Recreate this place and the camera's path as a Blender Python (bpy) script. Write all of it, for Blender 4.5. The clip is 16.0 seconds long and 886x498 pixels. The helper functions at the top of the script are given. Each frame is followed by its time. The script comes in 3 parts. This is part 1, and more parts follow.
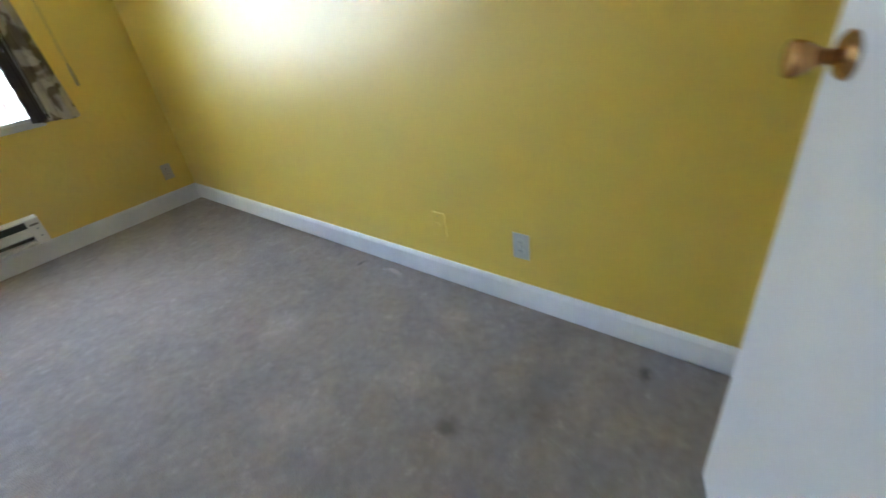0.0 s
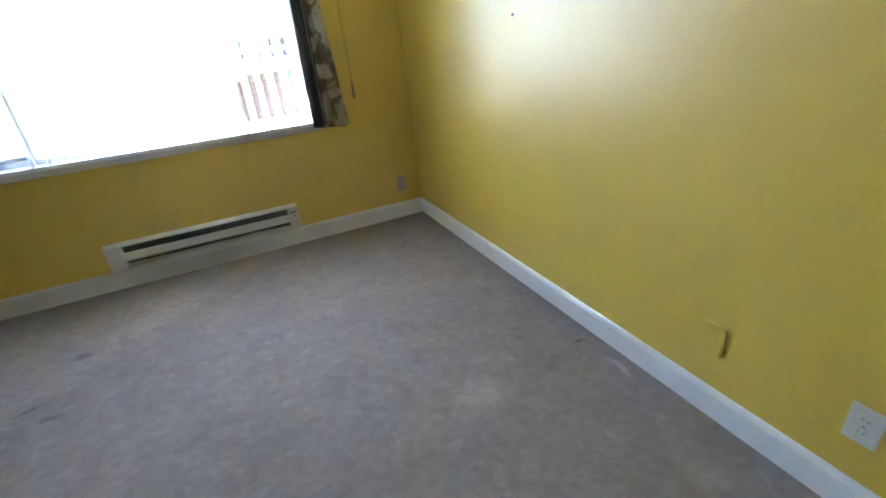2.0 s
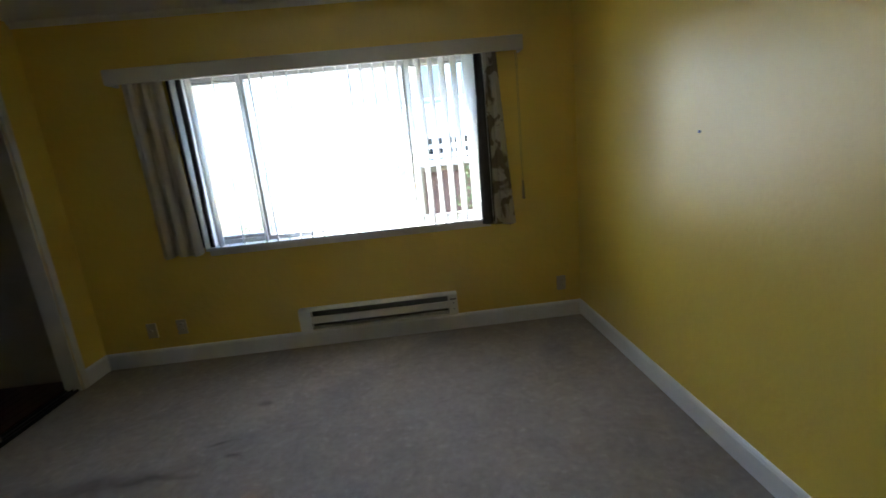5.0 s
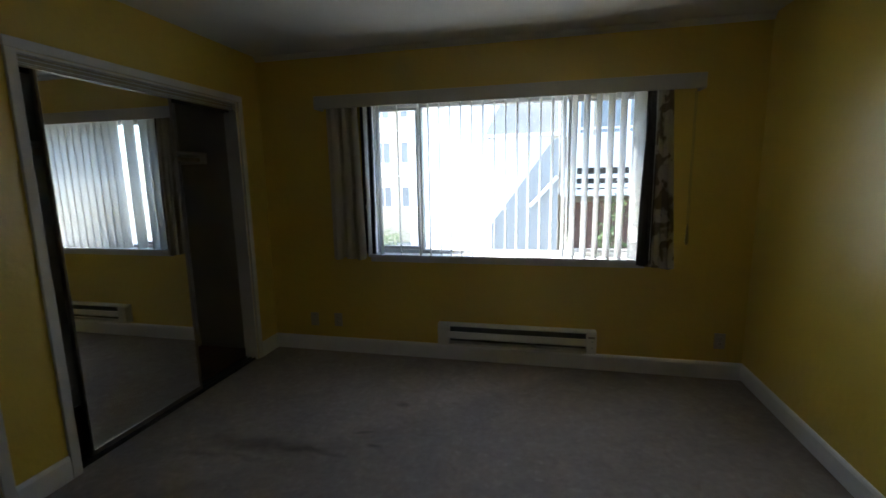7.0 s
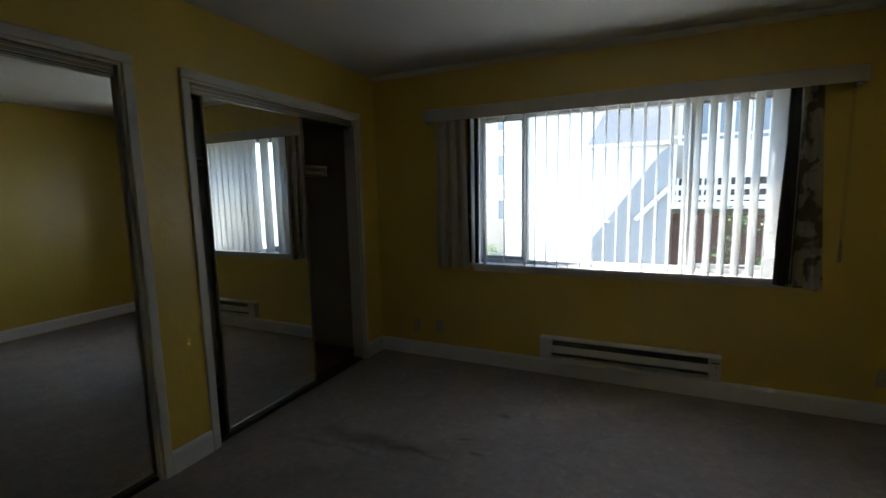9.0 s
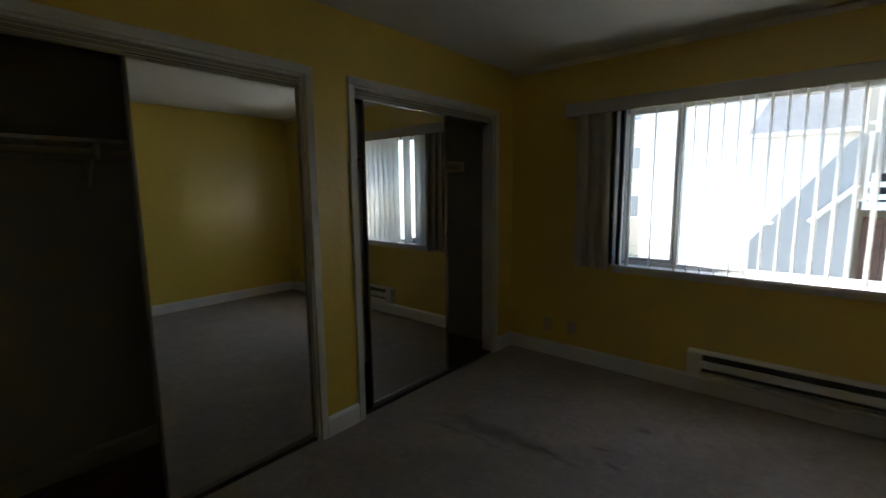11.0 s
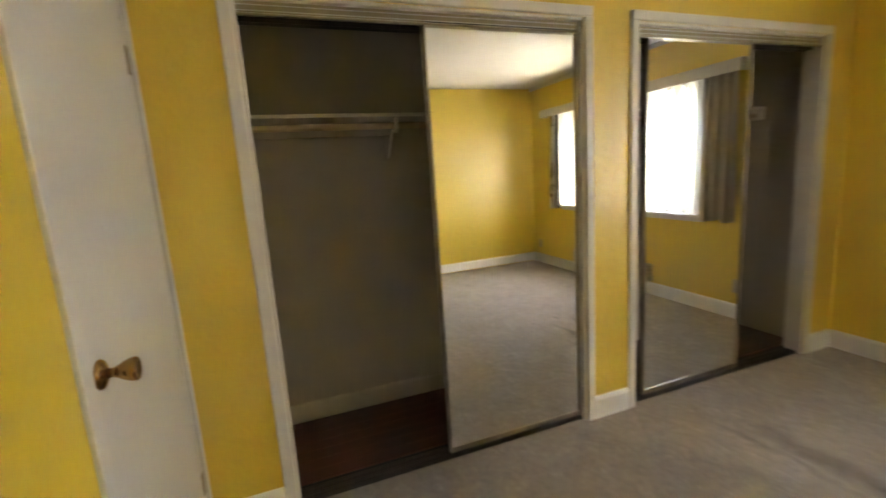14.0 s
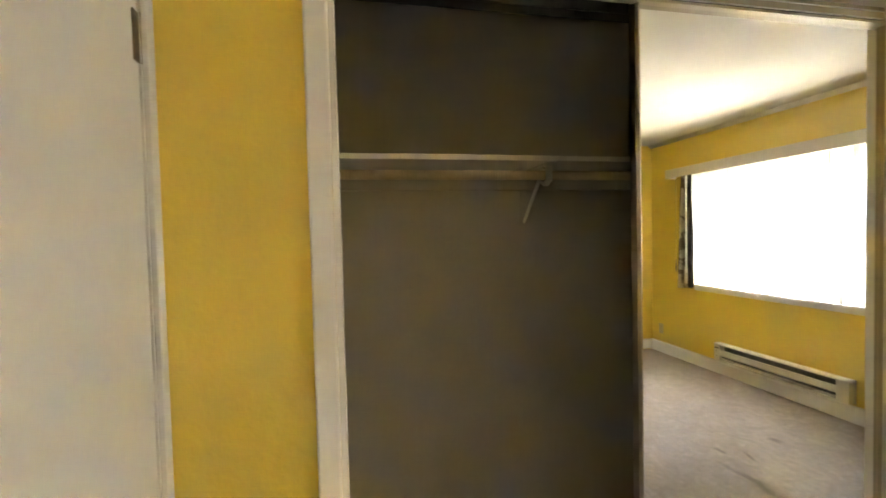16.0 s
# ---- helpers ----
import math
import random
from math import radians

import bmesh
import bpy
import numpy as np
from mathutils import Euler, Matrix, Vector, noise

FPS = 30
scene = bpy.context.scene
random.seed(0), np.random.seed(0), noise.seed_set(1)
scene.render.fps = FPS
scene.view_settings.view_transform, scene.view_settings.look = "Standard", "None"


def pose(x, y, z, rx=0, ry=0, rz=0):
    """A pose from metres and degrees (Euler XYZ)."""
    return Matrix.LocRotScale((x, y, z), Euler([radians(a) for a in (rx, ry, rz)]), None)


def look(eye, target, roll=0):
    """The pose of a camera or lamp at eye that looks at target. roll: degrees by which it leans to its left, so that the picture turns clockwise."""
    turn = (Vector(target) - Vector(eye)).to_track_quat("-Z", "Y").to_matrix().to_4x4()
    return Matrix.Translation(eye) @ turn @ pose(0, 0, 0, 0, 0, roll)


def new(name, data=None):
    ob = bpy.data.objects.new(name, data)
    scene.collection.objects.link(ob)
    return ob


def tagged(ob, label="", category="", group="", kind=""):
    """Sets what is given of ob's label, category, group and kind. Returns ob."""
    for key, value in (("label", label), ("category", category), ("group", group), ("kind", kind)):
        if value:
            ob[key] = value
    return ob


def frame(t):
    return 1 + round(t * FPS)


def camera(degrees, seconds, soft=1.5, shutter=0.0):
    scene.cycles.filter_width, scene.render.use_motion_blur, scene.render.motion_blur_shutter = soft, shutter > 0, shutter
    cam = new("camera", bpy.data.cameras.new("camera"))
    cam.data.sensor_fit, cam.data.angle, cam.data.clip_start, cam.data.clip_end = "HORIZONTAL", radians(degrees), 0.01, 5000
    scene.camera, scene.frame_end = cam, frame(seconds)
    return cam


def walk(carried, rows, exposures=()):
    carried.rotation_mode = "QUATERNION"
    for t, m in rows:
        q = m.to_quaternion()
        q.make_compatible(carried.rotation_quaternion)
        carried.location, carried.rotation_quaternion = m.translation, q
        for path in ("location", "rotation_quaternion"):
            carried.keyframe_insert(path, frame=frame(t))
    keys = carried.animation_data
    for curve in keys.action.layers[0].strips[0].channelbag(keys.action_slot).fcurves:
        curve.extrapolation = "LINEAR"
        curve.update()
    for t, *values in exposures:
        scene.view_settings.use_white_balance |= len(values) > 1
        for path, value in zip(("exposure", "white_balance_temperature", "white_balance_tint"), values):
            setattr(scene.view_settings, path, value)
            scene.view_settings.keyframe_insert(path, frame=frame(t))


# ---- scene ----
cam = camera(90.4, 16.0, shutter=0.5)
PATH = [
    (0, (2.361, -3.734, 1.238), (3.64, -2.59, 0.212), -8.5),
    (0.5, (2.422, -3.49, 1.244), (3.61, -2.201, 0.281), -5.4),
    (1, (2.44, -3.379, 1.242), (3.431, -1.921, 0.298), -7.0),
    (1.5, (2.43, -3.32, 1.268), (3.295, -1.761, 0.361), -5.2),
    (2, (2.431, -3.281, 1.305), (3.138, -1.622, 0.441), -6.1),
    (2.5, (2.477, -3.257, 1.305), (3.028, -1.516, 0.49), -6.8),
    (3, (2.468, -3.249, 1.33), (3.03, -1.465, 0.623), -5.2),
    (5.5, (2.434, -3.273, 1.405), (2.385, -1.314, 1.005), -4.8),
    (6, (2.341, -3.307, 1.398), (2.167, -1.345, 1.051), -2.9),
    (6.5, (2.278, -3.333, 1.417), (1.998, -1.378, 1.106), -0.8),
    (7, (2.278, -3.337, 1.454), (1.843, -1.411, 1.138), -1.0),
    (7.5, (2.235, -3.343, 1.433), (1.717, -1.435, 1.131), -0.7),
    (8, (2.214, -3.355, 1.43), (1.599, -1.473, 1.147), -0.9),
    (10.5, (2.153, -3.408, 1.434), (0.982, -1.807, 1.18), -0.6),
    (11, (2.113, -3.434, 1.451), (0.826, -1.928, 1.181), -0.6),
    (11.5, (2.078, -3.454, 1.445), (0.666, -2.062, 1.184), -1.3),
    (12, (2.053, -3.47, 1.424), (0.548, -2.18, 1.155), -1.9),
    (12.5, (2.016, -3.494, 1.411), (0.412, -2.329, 1.15), -1.6),
    (13, (1.972, -3.516, 1.408), (0.292, -2.468, 1.126), -1.8),
    (13.5, (1.89, -3.532, 1.382), (0.135, -2.629, 1.062), -2.6),
    (14, (1.813, -3.518, 1.385), (-0.035, -2.835, 1.04), -3.8),
    (14.5, (1.562, -3.476, 1.393), (-0.411, -3.261, 1.141), -2.9),
    (15, (1.316, -3.489, 1.42), (-0.672, -3.383, 1.228), -3.0),
    (15.5, (1.025, -3.515, 1.444), (-0.927, -3.093, 1.331), -4.8),
    (16, (0.924, -3.55, 1.443), (-1.032, -3.141, 1.378), -1.4),
]
EXPOSURE = [(0, 5.2, 5350, 9), (1.5, 5.05, 5350, 9), (3.0, 4.75, 5400, 9), (5.5, 3.3, 5900, 9), (7.0, 2.6, 5900, 9), (8.0, 2.4, 5900, 9), (11.0, 2.4, 6300, 10), (12.5, 3.85, 8000, 16), (14.0, 5.57, 7900, 16), (16.0, 6.05, 7900, 15)]
walk(cam, [(t, look(eye, target, roll)) for t, eye, target, roll in PATH], EXPOSURE)

# ---- daylight ----
SUN_UP, SUN_FROM = 48.0, 284.0
world = bpy.data.worlds.new("sky")
scene.world = world
world.use_nodes = True
wn = world.node_tree.nodes
sky = wn.new("ShaderNodeTexSky")
sky.sky_type, sky.sun_disc = "NISHITA", False
sky.sun_elevation, sky.sun_rotation = radians(SUN_UP), radians(SUN_FROM)
world.node_tree.links.new(sky.outputs[0], wn["Background"].inputs["Color"])
wn["Background"].inputs["Strength"].default_value = 0.15
sun = new("sun", bpy.data.lights.new("sun", "SUN"))
sun.data.energy, sun.data.angle, sun.data.color = 5.0, radians(0.5), (1.0, 0.95, 0.87)
away = Vector((math.sin(radians(SUN_FROM)) * math.cos(radians(SUN_UP)), math.cos(radians(SUN_FROM)) * math.cos(radians(SUN_UP)), math.sin(radians(SUN_UP))))
sun.matrix_world = look(away * 60, (0, 0, 0))



# ---- materials ----
def material(name, color, rough=0.6, metal=0.0, vary=0.08, scale=3.0, fine=60.0, bump=0.15, depth=0.002, color2=None, gloss_vary=0.0):
    """A procedural surface: two scales of colour variation, fine relief and a little wear in the gloss."""
    m = bpy.data.materials.new(name)
    m.use_nodes = True
    nt, b = m.node_tree, m.node_tree.nodes["Principled BSDF"]
    link = nt.links.new
    b.inputs["Roughness"].default_value, b.inputs["Metallic"].default_value = rough, metal
    co = nt.nodes.new("ShaderNodeTexCoord")
    broad, grain = nt.nodes.new("ShaderNodeTexNoise"), nt.nodes.new("ShaderNodeTexNoise")
    broad.inputs["Scale"].default_value, broad.inputs["Detail"].default_value = scale, 5
    grain.inputs["Scale"].default_value, grain.inputs["Detail"].default_value = fine, 3
    for n in (broad, grain):
        link(co.outputs["Object"], n.inputs["Vector"])
    add = nt.nodes.new("ShaderNodeMath")
    add.operation = "MULTIPLY_ADD"
    link(grain.outputs["Fac"], add.inputs[0])
    add.inputs[1].default_value = 0.4
    link(broad.outputs["Fac"], add.inputs[2])
    ramp = nt.nodes.new("ShaderNodeValToRGB")
    link(add.outputs[0], ramp.inputs["Fac"])
    lo = color2 or tuple(c * (1 - vary) for c in color)
    hi = tuple(min(1, c * (1 + vary)) for c in color)
    ramp.color_ramp.elements[0].position, ramp.color_ramp.elements[0].color = 0.45, (*lo, 1)
    ramp.color_ramp.elements[1].position, ramp.color_ramp.elements[1].color = 0.95, (*hi, 1)
    link(ramp.outputs[0], b.inputs["Base Color"])
    if gloss_vary:
        r = nt.nodes.new("ShaderNodeMapRange")
        link(broad.outputs["Fac"], r.inputs["Value"])
        r.inputs["From Min"].default_value, r.inputs["From Max"].default_value = 0.3, 0.7
        r.inputs["To Min"].default_value, r.inputs["To Max"].default_value = rough - gloss_vary, rough + gloss_vary
        link(r.outputs[0], b.inputs["Roughness"])
    if bump:
        bn = nt.nodes.new("ShaderNodeBump")
        bn.inputs["Strength"].default_value, bn.inputs["Distance"].default_value = bump, depth
        link(grain.outputs["Fac"], bn.inputs["Height"])
        link(bn.outputs[0], b.inputs["Normal"])
    return m


def carpet_material():
    """Worn taupe pile: tufts, trodden patches, a few dark spots and one curved drag mark."""
    m = material("carpet", (0.36, 0.303, 0.256), 0.95, vary=0.12, scale=26, fine=210, bump=1.0, depth=0.01)
    nt, b = m.node_tree, m.node_tree.nodes["Principled BSDF"]
    b.inputs["Specular IOR Level"].default_value = 0.15
    b.inputs["Sheen Weight"].default_value = 0.15
    link, base = nt.links.new, b.inputs["Base Color"].links[0].from_socket
    co = nt.nodes.new("ShaderNodeTexCoord")
    warp = nt.nodes.new("ShaderNodeTexNoise")
    warp.inputs["Scale"].default_value, warp.inputs["Detail"].default_value = 7.0, 5
    link(co.outputs["Object"], warp.inputs["Vector"])
    tread = nt.nodes.new("ShaderNodeTexNoise")
    tread.inputs["Scale"].default_value, tread.inputs["Detail"].default_value, tread.inputs["Roughness"].default_value = 5.5, 8, 0.7
    tread.inputs["Distortion"].default_value = 0.8
    link(co.outputs["Object"], tread.inputs["Vector"])
    tr = nt.nodes.new("ShaderNodeMapRange")
    link(tread.outputs["Fac"], tr.inputs["Value"])
    tr.inputs["From Min"].default_value, tr.inputs["From Max"].default_value = 0.35, 0.68
    tr.inputs["To Min"].default_value, tr.inputs["To Max"].default_value = 0.86, 1.09
    mul = nt.nodes.new("ShaderNodeVectorMath")
    mul.operation = "SCALE"
    link(base, mul.inputs[0])
    link(tr.outputs[0], mul.inputs["Scale"])
    scuff = nt.nodes.new("ShaderNodeTexNoise")
    scuff.inputs["Scale"].default_value, scuff.inputs["Detail"].default_value, scuff.inputs["Roughness"].default_value = 16.0, 10, 0.78
    link(co.outputs["Object"], scuff.inputs["Vector"])
    sc = nt.nodes.new("ShaderNodeMapRange")
    link(scuff.outputs["Fac"], sc.inputs["Value"])
    sc.inputs["From Min"].default_value, sc.inputs["From Max"].default_value = 0.54, 0.68
    sc.inputs["To Min"].default_value, sc.inputs["To Max"].default_value = 1.0, 1.34
    pale = nt.nodes.new("ShaderNodeVectorMath")
    pale.operation = "SCALE"
    link(mul.outputs[0], pale.inputs[0])
    link(sc.outputs[0], pale.inputs["Scale"])
    last = pale.outputs[0]
    bend = nt.nodes.new("ShaderNodeVectorMath")
    bend.operation = "MULTIPLY_ADD"
    link(warp.outputs["Color"], bend.inputs[0])
    bend.inputs[1].default_value, bend.inputs[2].default_value = (0.12, 0.12, 0), (-0.06, -0.06, 0)
    place = nt.nodes.new("ShaderNodeVectorMath")
    link(co.outputs["Object"], place.inputs[0])
    link(bend.outputs[0], place.inputs[1])
    # the carpet's colour is paler beyond a slanting line, less so further on
    slant, edge, fade, tone = nt.nodes.new("ShaderNodeVectorMath"), nt.nodes.new("ShaderNodeMapRange"), nt.nodes.new("ShaderNodeMapRange"), nt.nodes.new("ShaderNodeMath")
    slant.operation = "DOT_PRODUCT"
    link(place.outputs[0], slant.inputs[0])
    slant.inputs[1].default_value = (-0.64, 0.77, 0)
    link(slant.outputs["Value"], edge.inputs["Value"])
    edge.inputs["From Min"].default_value, edge.inputs["From Max"].default_value, edge.inputs["To Max"].default_value = -1.74, -1.62, 0.2
    link(slant.outputs["Value"], fade.inputs["Value"])
    fade.inputs["From Min"].default_value, fade.inputs["From Max"].default_value = -1.6, -0.9
    fade.inputs["To Min"].default_value, fade.inputs["To Max"].default_value = 1.0, 0.25
    tone.operation = "MULTIPLY"
    link(edge.outputs[0], tone.inputs[0])
    link(fade.outputs[0], tone.inputs[1])
    lift, paler = nt.nodes.new("ShaderNodeMath"), nt.nodes.new("ShaderNodeVectorMath")
    lift.inputs[1].default_value = 1.0
    link(tone.outputs[0], lift.inputs[0])
    paler.operation = "SCALE"
    link(last, paler.inputs[0])
    link(lift.outputs[0], paler.inputs["Scale"])
    last = paler.outputs[0]
    # stains and paler patches: place, half length along x and y, colour factor
    marks = [(3.01, -3.05, 0.045, 0.04, 0.55), (3.555, -3.52, 0.04, 0.03, 0.4), (1.41, -0.78, 0.045, 0.03, 0.62), (1.28, -1.125, 0.055, 0.016, 0.6), (1.40, -1.235, 0.045, 0.015, 0.6), (3.3, -3.25, 0.16, 0.1, 0.8),
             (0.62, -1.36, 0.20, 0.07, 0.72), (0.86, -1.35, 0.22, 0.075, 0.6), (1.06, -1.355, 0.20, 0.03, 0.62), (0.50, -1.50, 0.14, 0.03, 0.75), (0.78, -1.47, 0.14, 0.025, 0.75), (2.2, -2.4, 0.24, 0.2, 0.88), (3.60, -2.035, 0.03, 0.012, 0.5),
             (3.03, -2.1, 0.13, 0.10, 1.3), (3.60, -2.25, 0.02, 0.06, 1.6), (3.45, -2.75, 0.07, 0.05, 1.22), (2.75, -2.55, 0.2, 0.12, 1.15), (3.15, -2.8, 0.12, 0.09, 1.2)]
    for x, y, rx, ry, dark in marks:
        off, d = nt.nodes.new("ShaderNodeVectorMath"), nt.nodes.new("ShaderNodeVectorMath")
        off.operation, d.operation = "MULTIPLY_ADD", "LENGTH"
        link(place.outputs[0], off.inputs[0])
        off.inputs[1].default_value, off.inputs[2].default_value = (1 / rx, 1 / ry, 0), (-x / rx, -y / ry, 0)
        link(off.outputs[0], d.inputs[0])
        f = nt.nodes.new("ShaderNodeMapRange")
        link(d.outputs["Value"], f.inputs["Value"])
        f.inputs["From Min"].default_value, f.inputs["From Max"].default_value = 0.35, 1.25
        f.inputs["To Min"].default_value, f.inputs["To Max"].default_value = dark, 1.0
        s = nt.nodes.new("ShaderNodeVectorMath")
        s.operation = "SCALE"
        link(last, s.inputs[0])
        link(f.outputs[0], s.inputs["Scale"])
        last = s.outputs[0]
    link(last, b.inputs["Base Color"])
    return m


def thin_cloth(name, color, color2, scale, share):
    """Cloth or vinyl that lets some light through, with a blotched print."""
    m = material(name, color, 0.8, vary=0.05, scale=scale, fine=500, bump=0.2, depth=0.0005)
    nt, b = m.node_tree, m.node_tree.nodes["Principled BSDF"]
    link = nt.links.new
    source = b.inputs["Base Color"].links[0].from_socket
    if color2:
        co, v = nt.nodes.new("ShaderNodeTexCoord"), nt.nodes.new("ShaderNodeTexNoise")
        v.inputs["Scale"].default_value, v.inputs["Detail"].default_value, v.inputs["Distortion"].default_value = scale, 2.0, 0.5
        link(co.outputs["Object"], v.inputs["Vector"])
        r = nt.nodes.new("ShaderNodeMapRange")
        link(v.outputs["Fac"], r.inputs["Value"])
        r.inputs["From Min"].default_value, r.inputs["From Max"].default_value = 0.49, 0.54
        mix = nt.nodes.new("ShaderNodeMix")
        mix.data_type = "RGBA"
        link(r.outputs[0], mix.inputs["Factor"])
        link(source, mix.inputs["A"])
        mix.inputs["B"].default_value = (*color2, 1)
        source = mix.outputs["Result"]
        link(source, b.inputs["Base Color"])
    tl, mx = nt.nodes.new("ShaderNodeBsdfTranslucent"), nt.nodes.new("ShaderNodeMixShader")
    link(source, tl.inputs["Color"])
    mx.inputs["Fac"].default_value = share
    link(b.outputs[0], mx.inputs[1])
    link(tl.outputs[0], mx.inputs[2])
    link(mx.outputs[0], nt.nodes["Material Output"].inputs["Surface"])
    return m


def wood_material():
    """Dark red-brown floor boards, each of its own tone."""
    m = material("dark_wood", (0.115, 0.034, 0.018), 0.32, vary=0.3, scale=4, fine=40, bump=0.1)
    nt, b = m.node_tree, m.node_tree.nodes["Principled BSDF"]
    link, base = nt.links.new, b.inputs["Base Color"].links[0].from_socket
    info, r, s = nt.nodes.new("ShaderNodeObjectInfo"), nt.nodes.new("ShaderNodeMapRange"), nt.nodes.new("ShaderNodeVectorMath")
    link(info.outputs["Random"], r.inputs["Value"])
    r.inputs["To Min"].default_value, r.inputs["To Max"].default_value = 0.92, 1.08
    s.operation = "SCALE"
    link(base, s.inputs[0])
    link(r.outputs[0], s.inputs["Scale"])
    link(s.outputs[0], b.inputs["Base Color"])
    return m


def wall_paint():
    """Semi-gloss yellow over rolled plaster: orange peel, patches and a few trowel marks."""
    m = material("yellow_paint", (0.74, 0.53, 0.055), 0.36, vary=0.03, scale=1.6, fine=70, bump=0.14, depth=0.003, gloss_vary=0.04)
    nt, b = m.node_tree, m.node_tree.nodes["Principled BSDF"]
    co, n, bn = nt.nodes.new("ShaderNodeTexCoord"), nt.nodes.new("ShaderNodeTexNoise"), nt.nodes.new("ShaderNodeBump")
    n.inputs["Scale"].default_value, n.inputs["Detail"].default_value = 20.0, 5
    nt.links.new(co.outputs["Object"], n.inputs["Vector"])
    nt.links.new(n.outputs["Fac"], bn.inputs["Height"])
    b.inputs["Specular IOR Level"].default_value, b.inputs["IOR"].default_value, b.inputs["Coat IOR"].default_value = 0.7, 1.55, 1.55
    b.inputs["Coat Weight"].default_value, b.inputs["Coat Roughness"].default_value = 0.9, 0.43
    bn.inputs["Strength"].default_value, bn.inputs["Distance"].default_value = 0.5, 0.006
    nt.links.new(b.inputs["Normal"].links[0].from_socket, bn.inputs["Normal"])
    nt.links.new(bn.outputs[0], b.inputs["Normal"])
    return m


def glass_material():
    m = bpy.data.materials.new("window_glass")
    m.use_nodes = True
    b = m.node_tree.nodes["Principled BSDF"]
    b.inputs["Base Color"].default_value, b.inputs["Roughness"].default_value = (0.97, 0.99, 0.98, 1), 0.0
    b.inputs["Transmission Weight"].default_value, b.inputs["IOR"].default_value = 1.0, 1.05
    return m


M_WALL, M_CARPET, M_BOARD = wall_paint(), carpet_material(), wood_material()
M_CEIL = material("ceiling_paint", (0.72, 0.70, 0.66), 0.8, vary=0.04, fine=90, bump=0.2, depth=0.003)
M_TRIM = material("white_trim_paint", (0.80, 0.79, 0.78), 0.38, vary=0.05, scale=5, fine=35, bump=0.08)
M_CASING = material("casing_paint", (0.72, 0.69, 0.65), 0.42, vary=0.05, scale=5, fine=35, bump=0.08)
M_DOOR = material("door_paint", (0.66, 0.645, 0.62), 0.42, vary=0.04, scale=2, fine=45, bump=0.1)
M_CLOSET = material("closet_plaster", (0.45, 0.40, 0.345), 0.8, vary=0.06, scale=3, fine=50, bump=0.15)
M_SHELF = material("shelf_paint", (0.76, 0.72, 0.65), 0.5, vary=0.06, scale=6, fine=40, bump=0.06)
M_ROD = material("pale_wood", (0.56, 0.45, 0.30), 0.45, vary=0.15, scale=8, fine=70, bump=0.08)
M_MIRROR = material("mirror_silver", (0.84, 0.86, 0.85), 0.015, 1.0, vary=0.01, bump=0)
M_BRONZE = material("bronze_aluminium", (0.34, 0.29, 0.23), 0.3, 1.0, vary=0.08, scale=8, bump=0.04)
M_TRACK = material("dark_track", (0.09, 0.08, 0.07), 0.4, 0.8, vary=0.15, bump=0.05)
M_GOLD = material("champagne_aluminium", (0.36, 0.32, 0.24), 0.38, 0.6, vary=0.05, bump=0.03)
M_BRASS = material("brass", (0.45, 0.25, 0.09), 0.22, 1.0, vary=0.12, scale=30, bump=0.03)
M_HINGE = material("aged_brass", (0.24, 0.175, 0.10), 0.38, 1.0, vary=0.25, scale=60, bump=0.06)
M_HEAT = material("heater_enamel", (0.72, 0.70, 0.63), 0.4, vary=0.04, scale=6, bump=0.05)
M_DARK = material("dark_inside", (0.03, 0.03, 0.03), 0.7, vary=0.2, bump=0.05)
M_SLOTGREY = material("slot_grey", (0.16, 0.16, 0.155), 0.7, vary=0.2, bump=0.05)
M_FIN = material("fin_steel", (0.25, 0.25, 0.25), 0.45, 0.9, vary=0.15, bump=0)
M_VALANCE = material("valance_paint", (0.60, 0.56, 0.46), 0.5, vary=0.05, scale=4, bump=0.06)
M_ALU = material("window_aluminium", (0.62, 0.62, 0.61), 0.4, 0.7, vary=0.06, bump=0.04)
M_SLAT = thin_cloth("vinyl_slat", (0.93, 0.93, 0.91), None, 4, 0.62)
M_PRINT = thin_cloth("printed_curtain", (0.56, 0.51, 0.42), (0.20, 0.15, 0.105), 8.0, 0.1)
M_CREAMCLOTH = thin_cloth("cream_curtain", (0.60, 0.53, 0.43), None, 5.0, 0.12)
M_LINING = thin_cloth("grey_lining", (0.075, 0.07, 0.07), None, 5, 0.06)
M_PLATE = material("ivory_plate", (0.72, 0.70, 0.63), 0.35, vary=0.03, bump=0.02)
M_BROWN = material("tan_plate", (0.52, 0.45, 0.32), 0.4, vary=0.05, bump=0.02)
M_CORD = material("tan_cord", (0.30, 0.235, 0.12), 0.6, vary=0.1, bump=0.05)
M_GREY = material("grey_plastic", (0.22, 0.20, 0.17), 0.5, vary=0.08, bump=0.02)
M_GLASS = glass_material()
M_STUCCO = material("white_stucco", (0.82, 0.81, 0.78), 0.9, vary=0.04, scale=0.6, fine=25, bump=0.4, depth=0.01)
M_CREAM = material("cream_stucco", (0.42, 0.38, 0.31), 0.9, vary=0.05, scale=0.6, fine=25, bump=0.4, depth=0.01)
# stucco with the shade of the stair's side put into its grey
M_SHADE = material("shaded_stucco", (0.35, 0.35, 0.34), 0.9, vary=0.05, scale=0.7, fine=25, bump=0.4, depth=0.01)
M_ROOF = material("grey_shingle", (0.10, 0.11, 0.125), 0.9, vary=0.15, scale=1.5, fine=14, bump=0.6, depth=0.02)
M_WHITEWOOD = material("white_timber", (0.78, 0.77, 0.75), 0.6, vary=0.05, bump=0.1)
